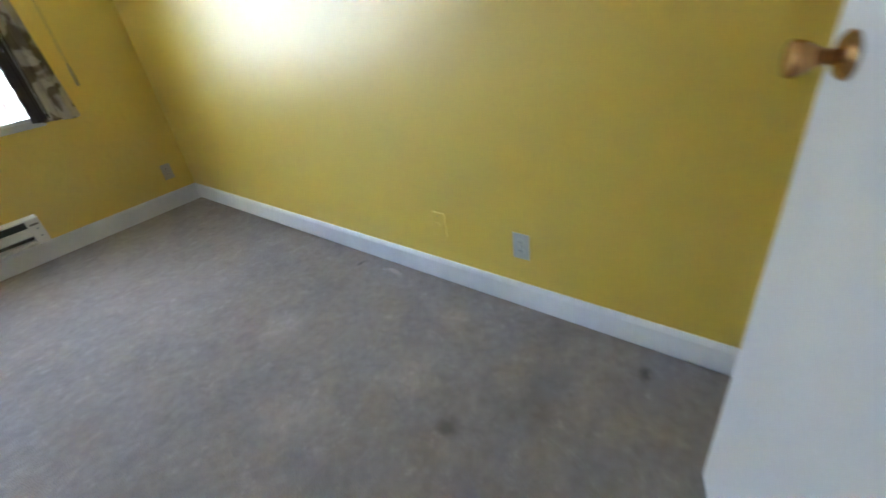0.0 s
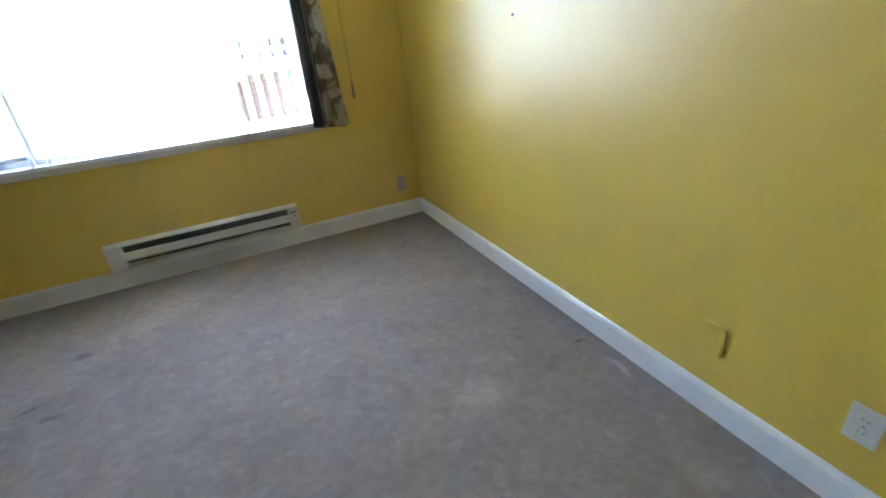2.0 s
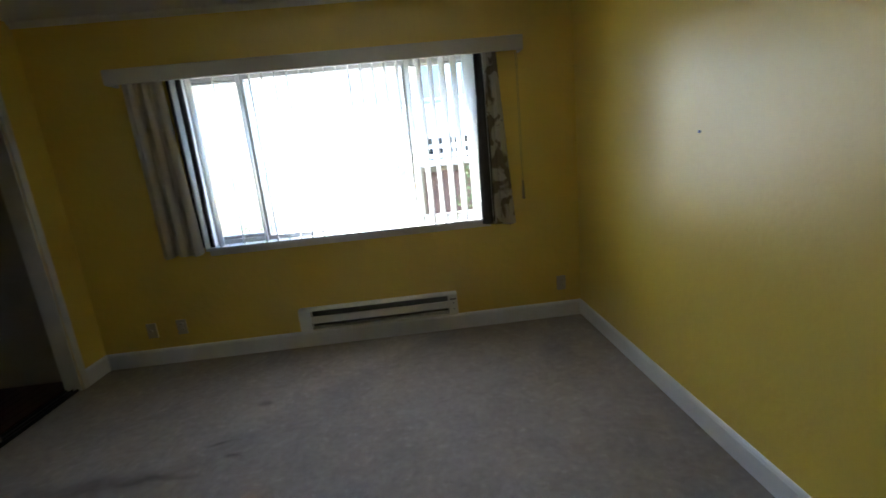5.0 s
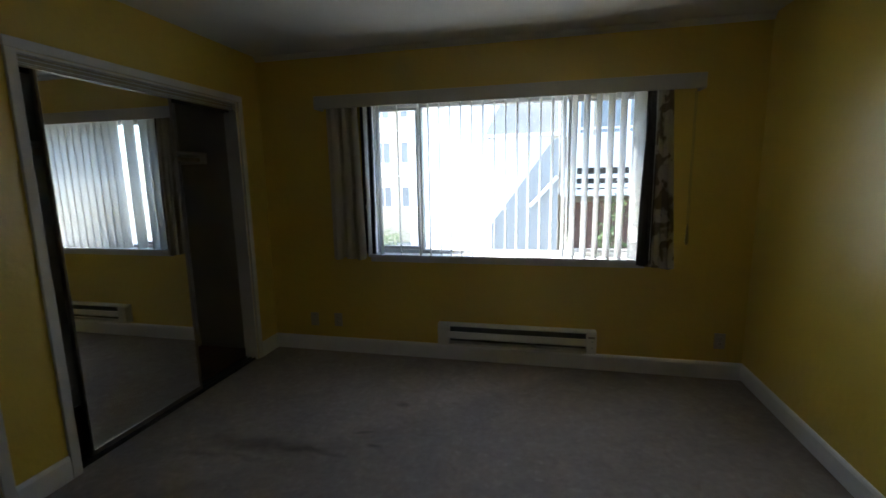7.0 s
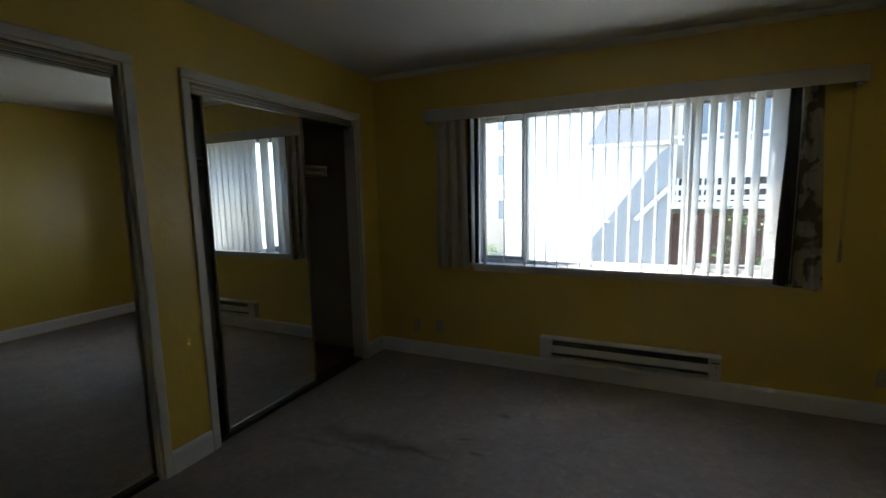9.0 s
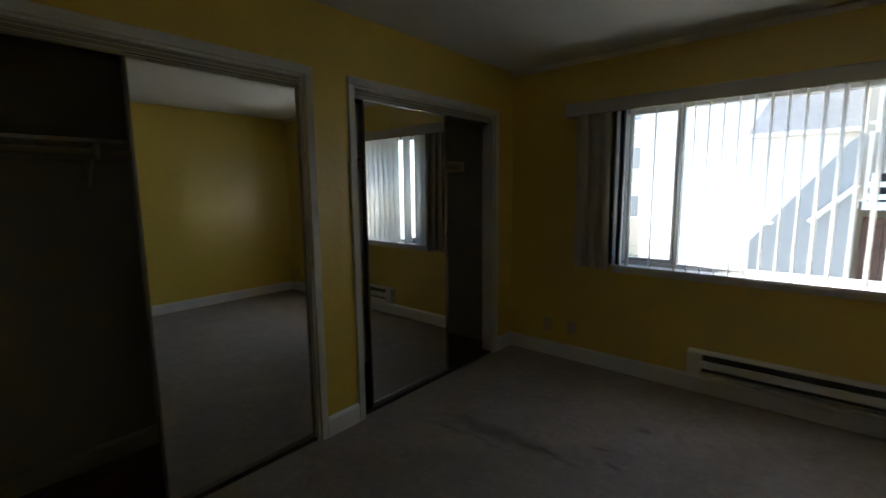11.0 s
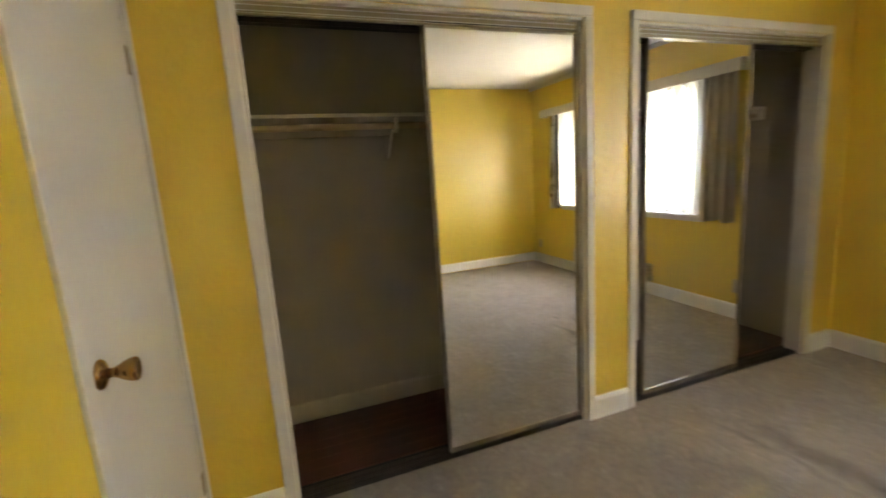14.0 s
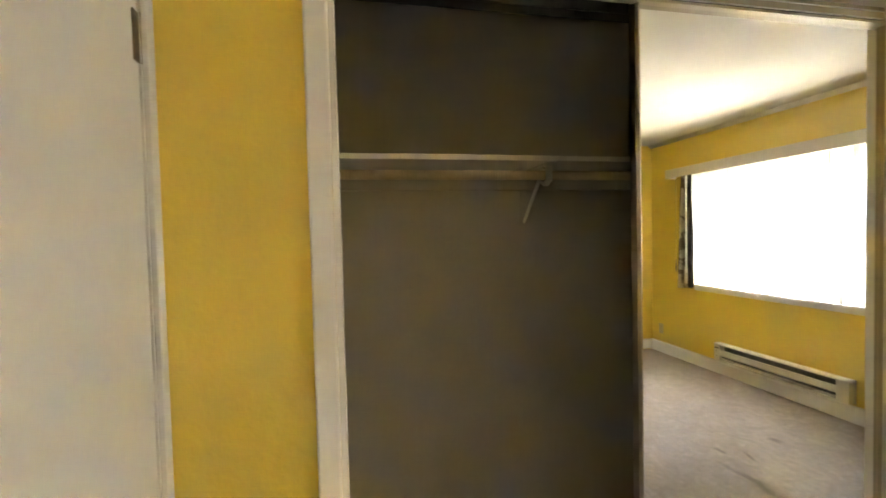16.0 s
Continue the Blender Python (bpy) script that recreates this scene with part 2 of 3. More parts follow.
M_REDWOOD = material("weathered_redwood", (0.12, 0.066, 0.05), 0.75, vary=0.25, scale=3, fine=30, bump=0.3)
M_PANE = material("far_pane", (0.20, 0.22, 0.24), 0.08, vary=0.1, bump=0)
M_PAVE = material("pale_concrete", (0.22, 0.215, 0.20), 0.9, vary=0.1, scale=0.4, fine=12, bump=0.3)
M_LEAF = material("leaf", (0.085, 0.13, 0.04), 0.6, vary=0.4, scale=6, bump=0.1)
M_BARK = material("bark", (0.14, 0.10, 0.07), 0.9, vary=0.3, scale=12, bump=0.6)

# ---- building helpers ----
BASE = {}


def thing(name, at, label, category, group="", rz=0.0):
    """An empty at a thing's base, which carries its parts."""
    e = new(name)
    e.empty_display_size = 0.1
    e.matrix_world = pose(*at, rz=rz)
    BASE[e] = pose(*at, rz=rz)
    return tagged(e, label, category, group)


def part(name, bm, mat, parent=None, label="", local=False):
    """One mesh object out of bm, in world metres (or in the thing's own, if local), under parent."""
    base = BASE.get(parent, Matrix())
    if parent and not local:
        bm.transform(base.inverted())
    me = bpy.data.meshes.new(name)
    bm.to_mesh(me)
    bm.free()
    me.materials.append(mat)
    ob = new(name, me)
    if parent:
        ob.parent = parent
        BASE[ob] = base
    return tagged(ob, label)


def structure(name, bm, mat, label, category):
    return tagged(part(name, bm, mat), label, category, kind="structure")


def box(bm, x0, x1, y0, y1, z0, z1, bevel=0.0, seg=1):
    g = bmesh.ops.create_cube(bm, size=1.0, matrix=Matrix.LocRotScale(((x0 + x1) / 2, (y0 + y1) / 2, (z0 + z1) / 2), None, (x1 - x0, y1 - y0, z1 - z0)))
    if bevel:
        es = list({e for v in g["verts"] for e in v.link_edges})
        bmesh.ops.bevel(bm, geom=es, offset=bevel, segments=seg, affect="EDGES", profile=0.5)
    return bm


def boxes(*rows, bevel=0.0, seg=1):
    bm = bmesh.new()
    for r in rows:
        box(bm, *r, bevel=bevel, seg=seg)
    return bm


def tube(bm, a, b, r, n=12, r2=None):
    a, b = Vector(a), Vector(b)
    turn = (b - a).to_track_quat("Z", "Y").to_matrix().to_4x4()
    bmesh.ops.create_cone(bm, cap_ends=True, segments=n, radius1=r, radius2=r if r2 is None else r2, depth=(b - a).length, matrix=Matrix.Translation((a + b) / 2) @ turn)
    return bm


def turned(profile, m, n=24):
    """A turned solid: rows of (radius, height) round the z axis, laid out by m."""
    bm = bmesh.new()
    rings = []
    for r, h in profile:
        rings.append([bm.verts.new((r * math.cos(k * math.tau / n), r * math.sin(k * math.tau / n), h)) for k in range(n)])
    for a, b in zip(rings, rings[1:]):
        for k in range(n):
            f = bm.faces.new((a[k], a[(k + 1) % n], b[(k + 1) % n], b[k]))
            f.smooth = True
    bm.faces.new(rings[0][::-1])
    bm.faces.new(rings[-1])
    bm.transform(m)
    return bm


def extruded(points, axis, lo, hi):
    """A prism: a flat outline of (u, v) pushed along an axis from lo to hi."""
    bm = bmesh.new()
    at = {"x": lambda u, v, w: (w, u, v), "y": lambda u, v, w: (u, w, v), "z": lambda u, v, w: (u, v, w)}[axis]
    a, b = [bm.verts.new(at(u, v, lo)) for u, v in points], [bm.verts.new(at(u, v, hi)) for u, v in points]
    bm.faces.new(a), bm.faces.new(b[::-1])
    for k in range(len(points)):
        j = (k + 1) % len(points)
        bm.faces.new((a[k], b[k], b[j], a[j]))
    bmesh.ops.recalc_face_normals(bm, faces=bm.faces)
    return bm


# ---- the room: x from the closets to the far side wall, y from the window wall back ----
EAST, SOUTH, HIGH = 3.682, -3.908, 2.44
WX0, WX1, WZ0, WZ1 = 0.955, 2.972, 0.855, 2.03
C1, C2, CTOP = (-1.75, -0.286), (-3.582, -2.077), 2.052
BACK = -0.70
DX0, DX1 = 0.03, 0.795
EX0, EX1, SOUTH2, JOG = 1.74, 2.54, -4.04, 1.3

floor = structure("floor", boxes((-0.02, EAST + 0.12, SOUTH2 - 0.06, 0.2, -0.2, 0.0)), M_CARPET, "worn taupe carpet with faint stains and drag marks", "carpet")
structure("ceiling", boxes((-0.9, EAST + 0.12, SOUTH2 - 0.12, 0.2, HIGH, HIGH + 0.2)), M_CEIL, "off-white painted plaster ceiling", "ceiling")
structure("wall_north", boxes((-0.9, WX0, 0, 0.2, 0, HIGH), (WX1, EAST + 0.12, 0, 0.2, 0, HIGH), (WX0, WX1, 0, 0.2, 0, WZ0), (WX0, WX1, 0, 0.2, WZ1, HIGH)), M_WALL, "glossy yellow painted wall with a wide window", "wall")
structure("wall_east", boxes((EAST, EAST + 0.12, SOUTH2 - 0.12, 0, 0, HIGH)), M_WALL, "bare glossy yellow painted wall with a window sheen", "wall")
structure("wall_south", boxes((0, DX0 - 0.02, SOUTH - 0.12, SOUTH, 0, HIGH), (DX1 + 0.02, JOG, SOUTH2 - 0.12, SOUTH, 0, HIGH), (JOG, EX0, SOUTH2 - 0.12, SOUTH2, 0, HIGH), (EX1, EAST, SOUTH2 - 0.12, SOUTH2, 0, HIGH),
                              (DX0 - 0.02, DX1 + 0.02, SOUTH - 0.12, SOUTH, 2.05, HIGH), (EX0, EX1, SOUTH2 - 0.12, SOUTH2, 2.05, HIGH)), M_WALL, "yellow painted wall with two doorways", "wall")
structure("wall_west", boxes((-0.1, 0, SOUTH, C2[0], 0, HIGH), (-0.1, 0, C2[1], C1[0], 0, HIGH), (-0.1, 0, C1[1], 0, 0, HIGH), (-0.1, 0, *C2, CTOP, HIGH), (-0.1, 0, *C1, CTOP, HIGH)),
          M_WALL, "yellow painted wall with two wide closet openings", "wall")
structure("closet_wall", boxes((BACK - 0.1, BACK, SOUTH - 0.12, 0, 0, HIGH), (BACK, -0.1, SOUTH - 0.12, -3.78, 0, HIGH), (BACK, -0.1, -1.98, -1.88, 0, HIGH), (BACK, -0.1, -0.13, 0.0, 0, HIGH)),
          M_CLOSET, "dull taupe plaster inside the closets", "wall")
structure("hall_wall", boxes((0.9, 1.0, SOUTH2 - 1.3, SOUTH2 - 0.12, 0, HIGH), (3.2, 3.3, SOUTH2 - 1.3, SOUTH2 - 0.12, 0, HIGH), (0.9, 3.3, SOUTH2 - 1.4, SOUTH2 - 1.3, 0, HIGH)), M_CEIL, "plain off-white hallway wall behind the doorway", "wall")
structure("hall_floor", boxes((0.9, 3.3, SOUTH2 - 1.4, SOUTH2 - 0.06, -0.2, 0)), M_CARPET, "taupe carpet in the hallway", "carpet")
structure("hall_ceiling", boxes((0.9, 3.3, SOUTH2 - 1.4, SOUTH2 - 0.12, HIGH, HIGH + 0.2)), M_CEIL, "off-white hallway ceiling", "ceiling")
structure("crown_trim", extruded([(0, HIGH), (0, HIGH - 0.035), (-0.008, HIGH - 0.037), (-0.02, HIGH - 0.02), (-0.034, HIGH - 0.009), (-0.036, HIGH)], "x", 0, EAST), M_CEIL, "off-white cove moulding above the window wall", "trim")


def base_profile(depth=0.015, high=0.125, low=0.0):
    return [(0, low), (depth, low), (depth, high - 0.02), (depth * 0.75, high - 0.008), (depth * 0.35, high), (0, high)]


def baseboard(kind, fixed, lo, hi, low=0.0):
    p = base_profile(low=low)
    if kind == "x+":
        bm = extruded([(fixed + d, z) for d, z in p], "y", lo, hi)
    elif kind == "x-":
        bm = extruded([(fixed - d, z) for d, z in p], "y", lo, hi)
    elif kind == "y-":
        bm = extruded([(fixed - d, z) for d, z in p], "x", lo, hi)
    else:
        bm = extruded([(fixed + d, z) for d, z in p], "x", lo, hi)
    return structure("baseboard", bm, M_TRIM, "white painted wooden baseboard", "baseboard")


baseboard("y-", 0, 0.016, EAST)
baseboard("x-", EAST, SOUTH2, -0.0155, 0.011)
baseboard("x+", 0, C1[1] + 0.048, 0)
baseboard("x+", 0, C2[1] + 0.048, C1[0] - 0.048)
baseboard("x+", 0, SOUTH + 0.014, C2[0] - 0.048)
baseboard("y+", SOUTH, DX1 + 0.052, JOG)
baseboard("y+", SOUTH2, JOG, EX0 - 0.06)
baseboard("y+", SOUTH2, EX1 + 0.1, EAST - 0.016)
for lo, hi in ((-3.78, -1.98), (-1.88, -0.13)):
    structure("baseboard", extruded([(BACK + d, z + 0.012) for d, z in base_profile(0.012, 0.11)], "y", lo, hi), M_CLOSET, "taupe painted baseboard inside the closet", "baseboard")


def casing(name, lo, hi, top, w=0.043):
    """Flat, round-edged casing round a closet opening, and the lining of the opening."""
    rows = [(0.0, 0.017, lo - w - 0.004, lo, 0.0, top), (0.0, 0.017, hi, hi + w + 0.004, 0.0, top), (0.0, 0.017, lo - w - 0.004, hi + w + 0.004, top, top + w + 0.004)]
    structure(name, boxes(*rows, bevel=0.005, seg=2), M_CASING, "off-white painted casing round a closet opening", "trim")
    structure(name, boxes((-0.112, -0.001, lo, lo + 0.012, 0, top), (-0.112, -0.001, hi - 0.012, hi, 0, top), (-0.112, -0.001, lo + 0.012, hi - 0.012, top - 0.012, top)), M_CASING, "off-white painted lining of a closet opening", "trim")


casing("trim", *C1, CTOP)
casing("trim", *C2, CTOP)


def closet_tracks(lo, hi, group):
    t = thing("door_track", (-0.05, (lo + hi) / 2, 1.965), "champagne aluminium track along the closet head", "track", group)
    part("fascia", boxes((-0.034, -0.030, lo + 0.013, hi - 0.013, 1.992, 2.039), (-0.034, -0.014, lo + 0.013, hi - 0.013, 1.986, 1.993), bevel=0.001), M_GOLD, t)
    for z in (1.995, 2.004, 2.024):
        part("bead", boxes((-0.030, -0.0265, lo + 0.013, hi - 0.013, z, z + 0.0035), bevel=0.001), M_ALU, t, "bright raised line along the track")
    part("channel", boxes((-0.105, -0.034, lo + 0.013, hi - 0.013, 2.019, 2.039), (-0.066, -0.062, lo + 0.013, hi - 0.013, 1.977, 2.011), (-0.105, -0.101, lo + 0.013, hi - 0.013, 1.977, 2.011)), M_TRACK, t, "dark channel of the track")
    b = thing("floor_track", (-0.05, (lo + hi) / 2, 0.0), "dark metal sliding-door track on the floor", "track", group)
    part("base", boxes((-0.105, -0.0205, lo + 0.013, hi - 0.013, 0.0, 0.008)), M_TRACK, b)
    for x in (-0.023, -0.059, -0.1):
        part("rib", boxes((x - 0.002, x + 0.002, lo + 0.013, hi - 0.013, 0.008, 0.02), bevel=0.0008), M_TRACK, b)


def mirror_door(lo, hi, x, label):
    """A sliding door: one tall mirror in a slim metal frame. x is its front."""
    d = thing("mirror_door", (x - 0.012, (lo + hi) / 2, 0.021), label, "mirror door", "sliding mirror doors")
    z0, z1, w = 0.024, 2.007, 0.014
    part("mirror", boxes((x - 0.008, x - 0.003, lo + 0.006, hi - 0.006, z0 + 0.01, z1 - 0.01)), M_MIRROR, d, "clear silvered mirror")
    for a, b in ((lo, lo + w), (hi - w, hi)):
        part("stile", boxes((x - 0.022, x + 0.004, a, b, z0, z1), (x + 0.002, x + 0.008, a + 0.004, b - 0.006, z0, z1), bevel=0.002), M_BRONZE, d)
    part("bottom_rail", boxes((x - 0.022, x + 0.004, lo + w, hi - w, z0, z0 + 0.028), bevel=0.002), M_BRONZE, d)
    part("top_rail", boxes((x - 0.022, x + 0.001, lo + w, hi - w, z1 - 0.012, z1), bevel=0.001), M_TRACK, d, "dark slim top rail")
    part("back_panel", boxes((x - 0.02, x - 0.009, lo + w, hi - w, z0 + 0.028, z1 - 0.02)), M_TRACK, d)


closet_tracks(*C1, "closet tracks")
closet_tracks(*C2, "closet tracks")
mirror_door(-2.868, -2.091, -0.03, "sliding mirror door, slid to one side of the open closet")
mirror_door(-2.830, -2.091, -0.075, "sliding mirror door behind another one")
mirror_door(-1.66, -0.872, -0.034, "sliding mirror door beside the open part of the closet")


def closet_inside(lo, hi, group, brackets):
    s = thing("closet_shelf", (BACK + 0.17, (lo + hi) / 2, 1.677), "off-white painted shelf board across the closet", "shelf", group)
    part("board", boxes((BACK, -0.438, lo, hi, 1.679, 1.697), bevel=0.002), M_SHELF, s)
    part("cleat", boxes((BACK, BACK + 0.018, lo, hi, 1.607, 1.679), bevel=0.002), M_CLOSET, s)
    for a, b in ((lo, lo + 0.018), (hi - 0.018, hi)):
        part("end_cleat", boxes((BACK + 0.018, -0.443, a, b, 1.607, 1.679), bevel=0.002), M_SHELF, s)
    r = thing("closet_rod", (-0.497, (lo + hi) / 2, 1.639), "pale wooden clothes rod under the shelf", "clothes rod", group)
    part("rod", tube(bmesh.new(), (-0.497, lo + 0.019, 1.639), (-0.497, hi - 0.019, 1.639), 0.016, 16), M_ROD, r)
    for y in (lo + 0.019, hi - 0.019):
        part("socket", tube(bmesh.new(), (-0.497, y, 1.639), (-0.497, y + (0.012 if y < (lo + hi) / 2 else -0.012), 1.639), 0.027, 16), M_SHELF, r)
    for y in brackets:
        k = thing("shelf_bracket", (BACK + 0.01, y, 1.475), "off-white steel bracket that carries shelf and rod", "bracket", group)
        part("back_leg", boxes((BACK, BACK + 0.006, y - 0.012, y + 0.012, 1.475, 1.607), bevel=0.001), M_CLOSET, k)
        part("top_arm", boxes((BACK + 0.018, -0.448, y - 0.012, y + 0.012, 1.672, 1.678)), M_SHELF, k)
        part("brace", tube(bmesh.new(), (BACK + 0.004, y, 1.485), (-0.51, y, 1.667), 0.007, 8), M_SHELF, k)
        hook = extruded([(-0.522, 1.674), (-0.474, 1.674), (-0.474, 1.624), (-0.497, 1.614), (-0.520, 1.624), (-0.527, 1.619), (-0.497, 1.602), (-0.464, 1.618), (-0.464, 1.678), (-0.522, 1.678)], "y", y - 0.01, y + 0.01)
        part("hook", hook, M_SHELF, k)


closet_inside(-3.78, -1.98, "large closet", (-2.885,))
closet_inside(-1.88, -0.13, "small closet", (-1.0,))

# ---- window ----
win = tagged(thing("window_1", ((WX0 + WX1) / 2, 0.1, WZ0), "wide sliding window in a grey aluminium frame", "window"), kind="structure")
part("window_frame", boxes((WX0, WX1, 0.06, 0.14, WZ0, WZ0 + 0.035), (WX0, WX1, 0.06, 0.14, WZ1 - 0.035, WZ1), (WX0, WX0 + 0.022, 0.06, 0.14, WZ0 + 0.035, WZ1 - 0.035), (WX1 - 0.035, WX1, 0.06, 0.14, WZ0 + 0.035, WZ1 - 0.035), bevel=0.003), M_ALU, win)
for x, w in ((1.335, 0.042), (2.475, 0.042)):
    part("mullion", boxes((x - w / 2, x + w / 2, 0.06, 0.12, WZ0 + 0.035, WZ1 - 0.035), bevel=0.003), M_ALU, win)
for a, b in ((WX0 + 0.022, 1.314), (2.496, WX1 - 0.035)):
    z0, z1 = WZ0 + 0.036, WZ1 - 0.036
    part("sash_frame", boxes((a, b, 0.07, 0.1, z0, z0 + 0.025), (a, b, 0.07, 0.1, z1 - 0.012, z1), (a, a + 0.012, 0.07, 0.1, z0 + 0.025, z1 - 0.012), (b - 0.012, b, 0.07, 0.1, z0 + 0.025, z1 - 0.012), bevel=0.002), M_ALU, win)
    p = part("pane", boxes((a + 0.012, b - 0.012, 0.083, 0.087, z0 + 0.025, z1 - 0.012)), M_GLASS, win)
    p.visible_shadow = False
p = part("pane", boxes((1.356, 2.454, 0.098, 0.102, WZ0 + 0.035, WZ1 - 0.035)), M_GLASS, win)
p.visible_shadow = False
part("jamb_liner", boxes((WX0 - 0.0, WX0 + 0.006, 0.0, 0.06, WZ0 + 0.0045, WZ1 - 0.006), (WX1 - 0.006, WX1, 0.0, 0.06, WZ0 + 0.0045, WZ1 - 0.006), (WX0, WX1, 0.0, 0.06, WZ1 - 0.006, WZ1)), M_TRIM, win, "white painted lining of the window opening")
part("sill", boxes((WX0 - 0.04, WX1 + 0.04, -0.045, -0.0005, WZ0 - 0.018, WZ0 + 0.004), (WX0, WX1, -0.0005, 0.06, WZ0, WZ0 + 0.004), bevel=0.0015), M_TRIM, win, "white painted sill")
part("apron", boxes((WX0 - 0.03, WX1 + 0.03, -0.014, -0.0005, WZ0 - 0.06, WZ0 - 0.018), bevel=0.002), M_CASING, win)

val = thing("valance", (1.92, -0.066, 1.995), "cream painted wooden valance box above the window", "valance")
part("front_board", boxes((0.555, 3.285, -0.132, -0.116, 1.995, 2.09), bevel=0.003), M_VALANCE, val)
part("top_board", boxes((0.555, 3.285, -0.116, -0.001, 2.074, 2.09), bevel=0.002), M_VALANCE, val)
for a in (0.555, 3.269):
    part("end_board", boxes((a, a + 0.016, -0.116, -0.001, 1.995, 2.074), bevel=0.002), M_VALANCE, val)

blind = thing("vertical_blind", (1.95, -0.05, 2.03), "white vinyl vertical blind, its slats mostly turned open", "blind")
part("headrail", boxes((0.70, 3.15, -0.075, -0.035, 2.03, 2.062), bevel=0.002), M_TRIM, blind)


def slat_mesh():
    """A gently curved vinyl strip, 89 mm wide, hanging from its clip."""
    bm = bmesh.new()
    n, rows = 6, []
    for side in (0.0, 0.0012):
        row = []
        for k in range(n + 1):
            u = k / n * 2 - 1
            row.append([bm.verts.new((0.006 * (1 - u * u) + side, 0.0445 * u, z)) for z in (0.866, 2.012)])
        rows.append(row)
    a, b = rows
    for k in range(n):
        bm.faces.new((a[k][0], a[k][1], a[k + 1][1], a[k + 1][0]))
        bm.faces.new((b[k][0], b[k + 1][0], b[k + 1][1], b[k][1]))
        for j in (0, 1):
            bm.faces.new((a[k][j], a[k + 1][j], b[k + 1][j], b[k][j]))
    for k in (0, n):
        bm.faces.new((a[k][0], b[k][0], b[k][1], a[k][1]))
    bmesh.ops.recalc_face_normals(bm, faces=bm.faces)
    for f in bm.faces:
        f.smooth = abs(f.normal.z) < 0.5
    box(bm, -0.004, 0.004, -0.008, 0.008, 2.012, 2.031)
    me = bpy.data.meshes.new("slat")
    bm.to_mesh(me)
    bm.free()
    me.materials.append(M_SLAT)
    return me


SLAT = slat_mesh()


def slat(x, turn, y=-0.056):
    s = new("slat", SLAT)
    s.parent = blind
    s.matrix_parent_inverse = BASE[blind].inverted()
    s.matrix_basis = pose(x, y, 0, rz=turn)


slat(0.945, 3, -0.07)
for x, a in ((1.04, 2), (1.195, 20), (1.36, 6)):
    slat(x, a)
for k in range(13):
    slat(1.437 + 0.0822 * k, 11 + 2.5 * math.sin(k * 1.7))
for k in range(5):
    slat(2.49 + 0.080 * k, 20 + 3 * math.sin(k * 2.3))
slat(2.915, 68)
slat(3.004, 4, -0.070)


def curtain_mesh(x0, x1, y, deep, folds, z0, z1, lean, seed):
    """A hanging cloth with thickness: folds that widen and wander towards the hem."""
    rng = random.Random(seed)
    ph = [rng.uniform(0, 6) for _ in range(4)]
    bm = bmesh.new()
    nu, nv = folds * 10, 14
    grid = []
    for side in (0, 1):
        g = []
        for j in range(nv + 1):
            v = j / nv
            row = []
            for i in range(nu + 1):
                u = i / nu
                a = u * folds * math.tau + ph[0] + 0.5 * math.sin(v * 3 + ph[1])
                x = x0 + (x1 - x0) * u + 0.012 * math.sin(2 * a + ph[2]) + lean * v * (u - 0.2)
                yy = y + deep * (0.55 + 0.45 * v) * math.sin(a) + 0.004 * math.sin(5 * u + 6 * v + ph[3]) + side * 0.002
                zz = z1 + (z0 - z1) * v + (0.008 * math.sin(a * 0.5 + ph[1]) if j == nv else 0)
                row.append(bm.verts.new((x, yy, zz)))
            g.append(row)
        grid.append(g)
    for j in range(nv):
        for i in range(nu):
            a, b = grid
            bm.faces.new((a[j][i], a[j][i + 1], a[j + 1][i + 1], a[j + 1][i]))
            bm.faces.new((b[j][i], b[j + 1][i], b[j + 1][i + 1], b[j][i + 1]))
    bmesh.ops.recalc_face_normals(bm, faces=bm.faces)
    for f in bm.faces:
        f.smooth = True
    return bm


# the cream one hangs in broad plain folds, the printed one flares at its hem
cl = thing("curtain", (0.77, -0.075, 0.83), "short cream curtain in broad folds with a dark lining, drawn aside", "curtain", "window curtains")
part("cloth", curtain_mesh(0.635, 0.89, -0.078, 0.032, 3, 0.825, 2.03, 0.03, 3), M_CREAMCLOTH, cl)
part("lining", curtain_mesh(0.885, 0.984, -0.022, 0.007, 3, 0.862, 2.03, -0.012, 4), M_LINING, cl, "dark grey lining")
# a small bright spot on the lining, built as a white block
part("white_bit", boxes((0.904, 0.912, -0.0345, -0.0215, 1.222, 1.258), bevel=0.002), M_TRIM, cl, "small white bit on the lining")
cr = thing("curtain", (3.07, -0.075, 0.83), "short cream curtain with a brown flower print, drawn aside", "curtain", "window curtains")
part("cloth", curtain_mesh(3.012, 3.10, -0.082, 0.024, 2, 0.812, 2.03, 0.11, 8), M_PRINT, cr)
part("lining", curtain_mesh(2.955, 2.992, -0.085, 0.008, 2, 0.832, 2.03, 0.09, 9), M_LINING, cr, "dark grey lining")

cord = thing("pull_cord", (3.262, -0.01, 0.97), "long tan pull cord with a tan grip beside the window", "pull cord")
part("cord", tube(tube(bmesh.new(), (3.258, -0.012, 2.0), (3.258, -0.012, 1.09), 0.0015, 6), (3.268, -0.012, 2.0), (3.268, -0.012, 1.09), 0.0015, 6), M_CORD, cord)
part("grip", turned([(0.004, 0), (0.011, 0.01), (0.010, 0.07), (0.008, 0.11), (0.004, 0.14)], pose(3.263, -0.013, 0.97), 10), M_CORD, cord)

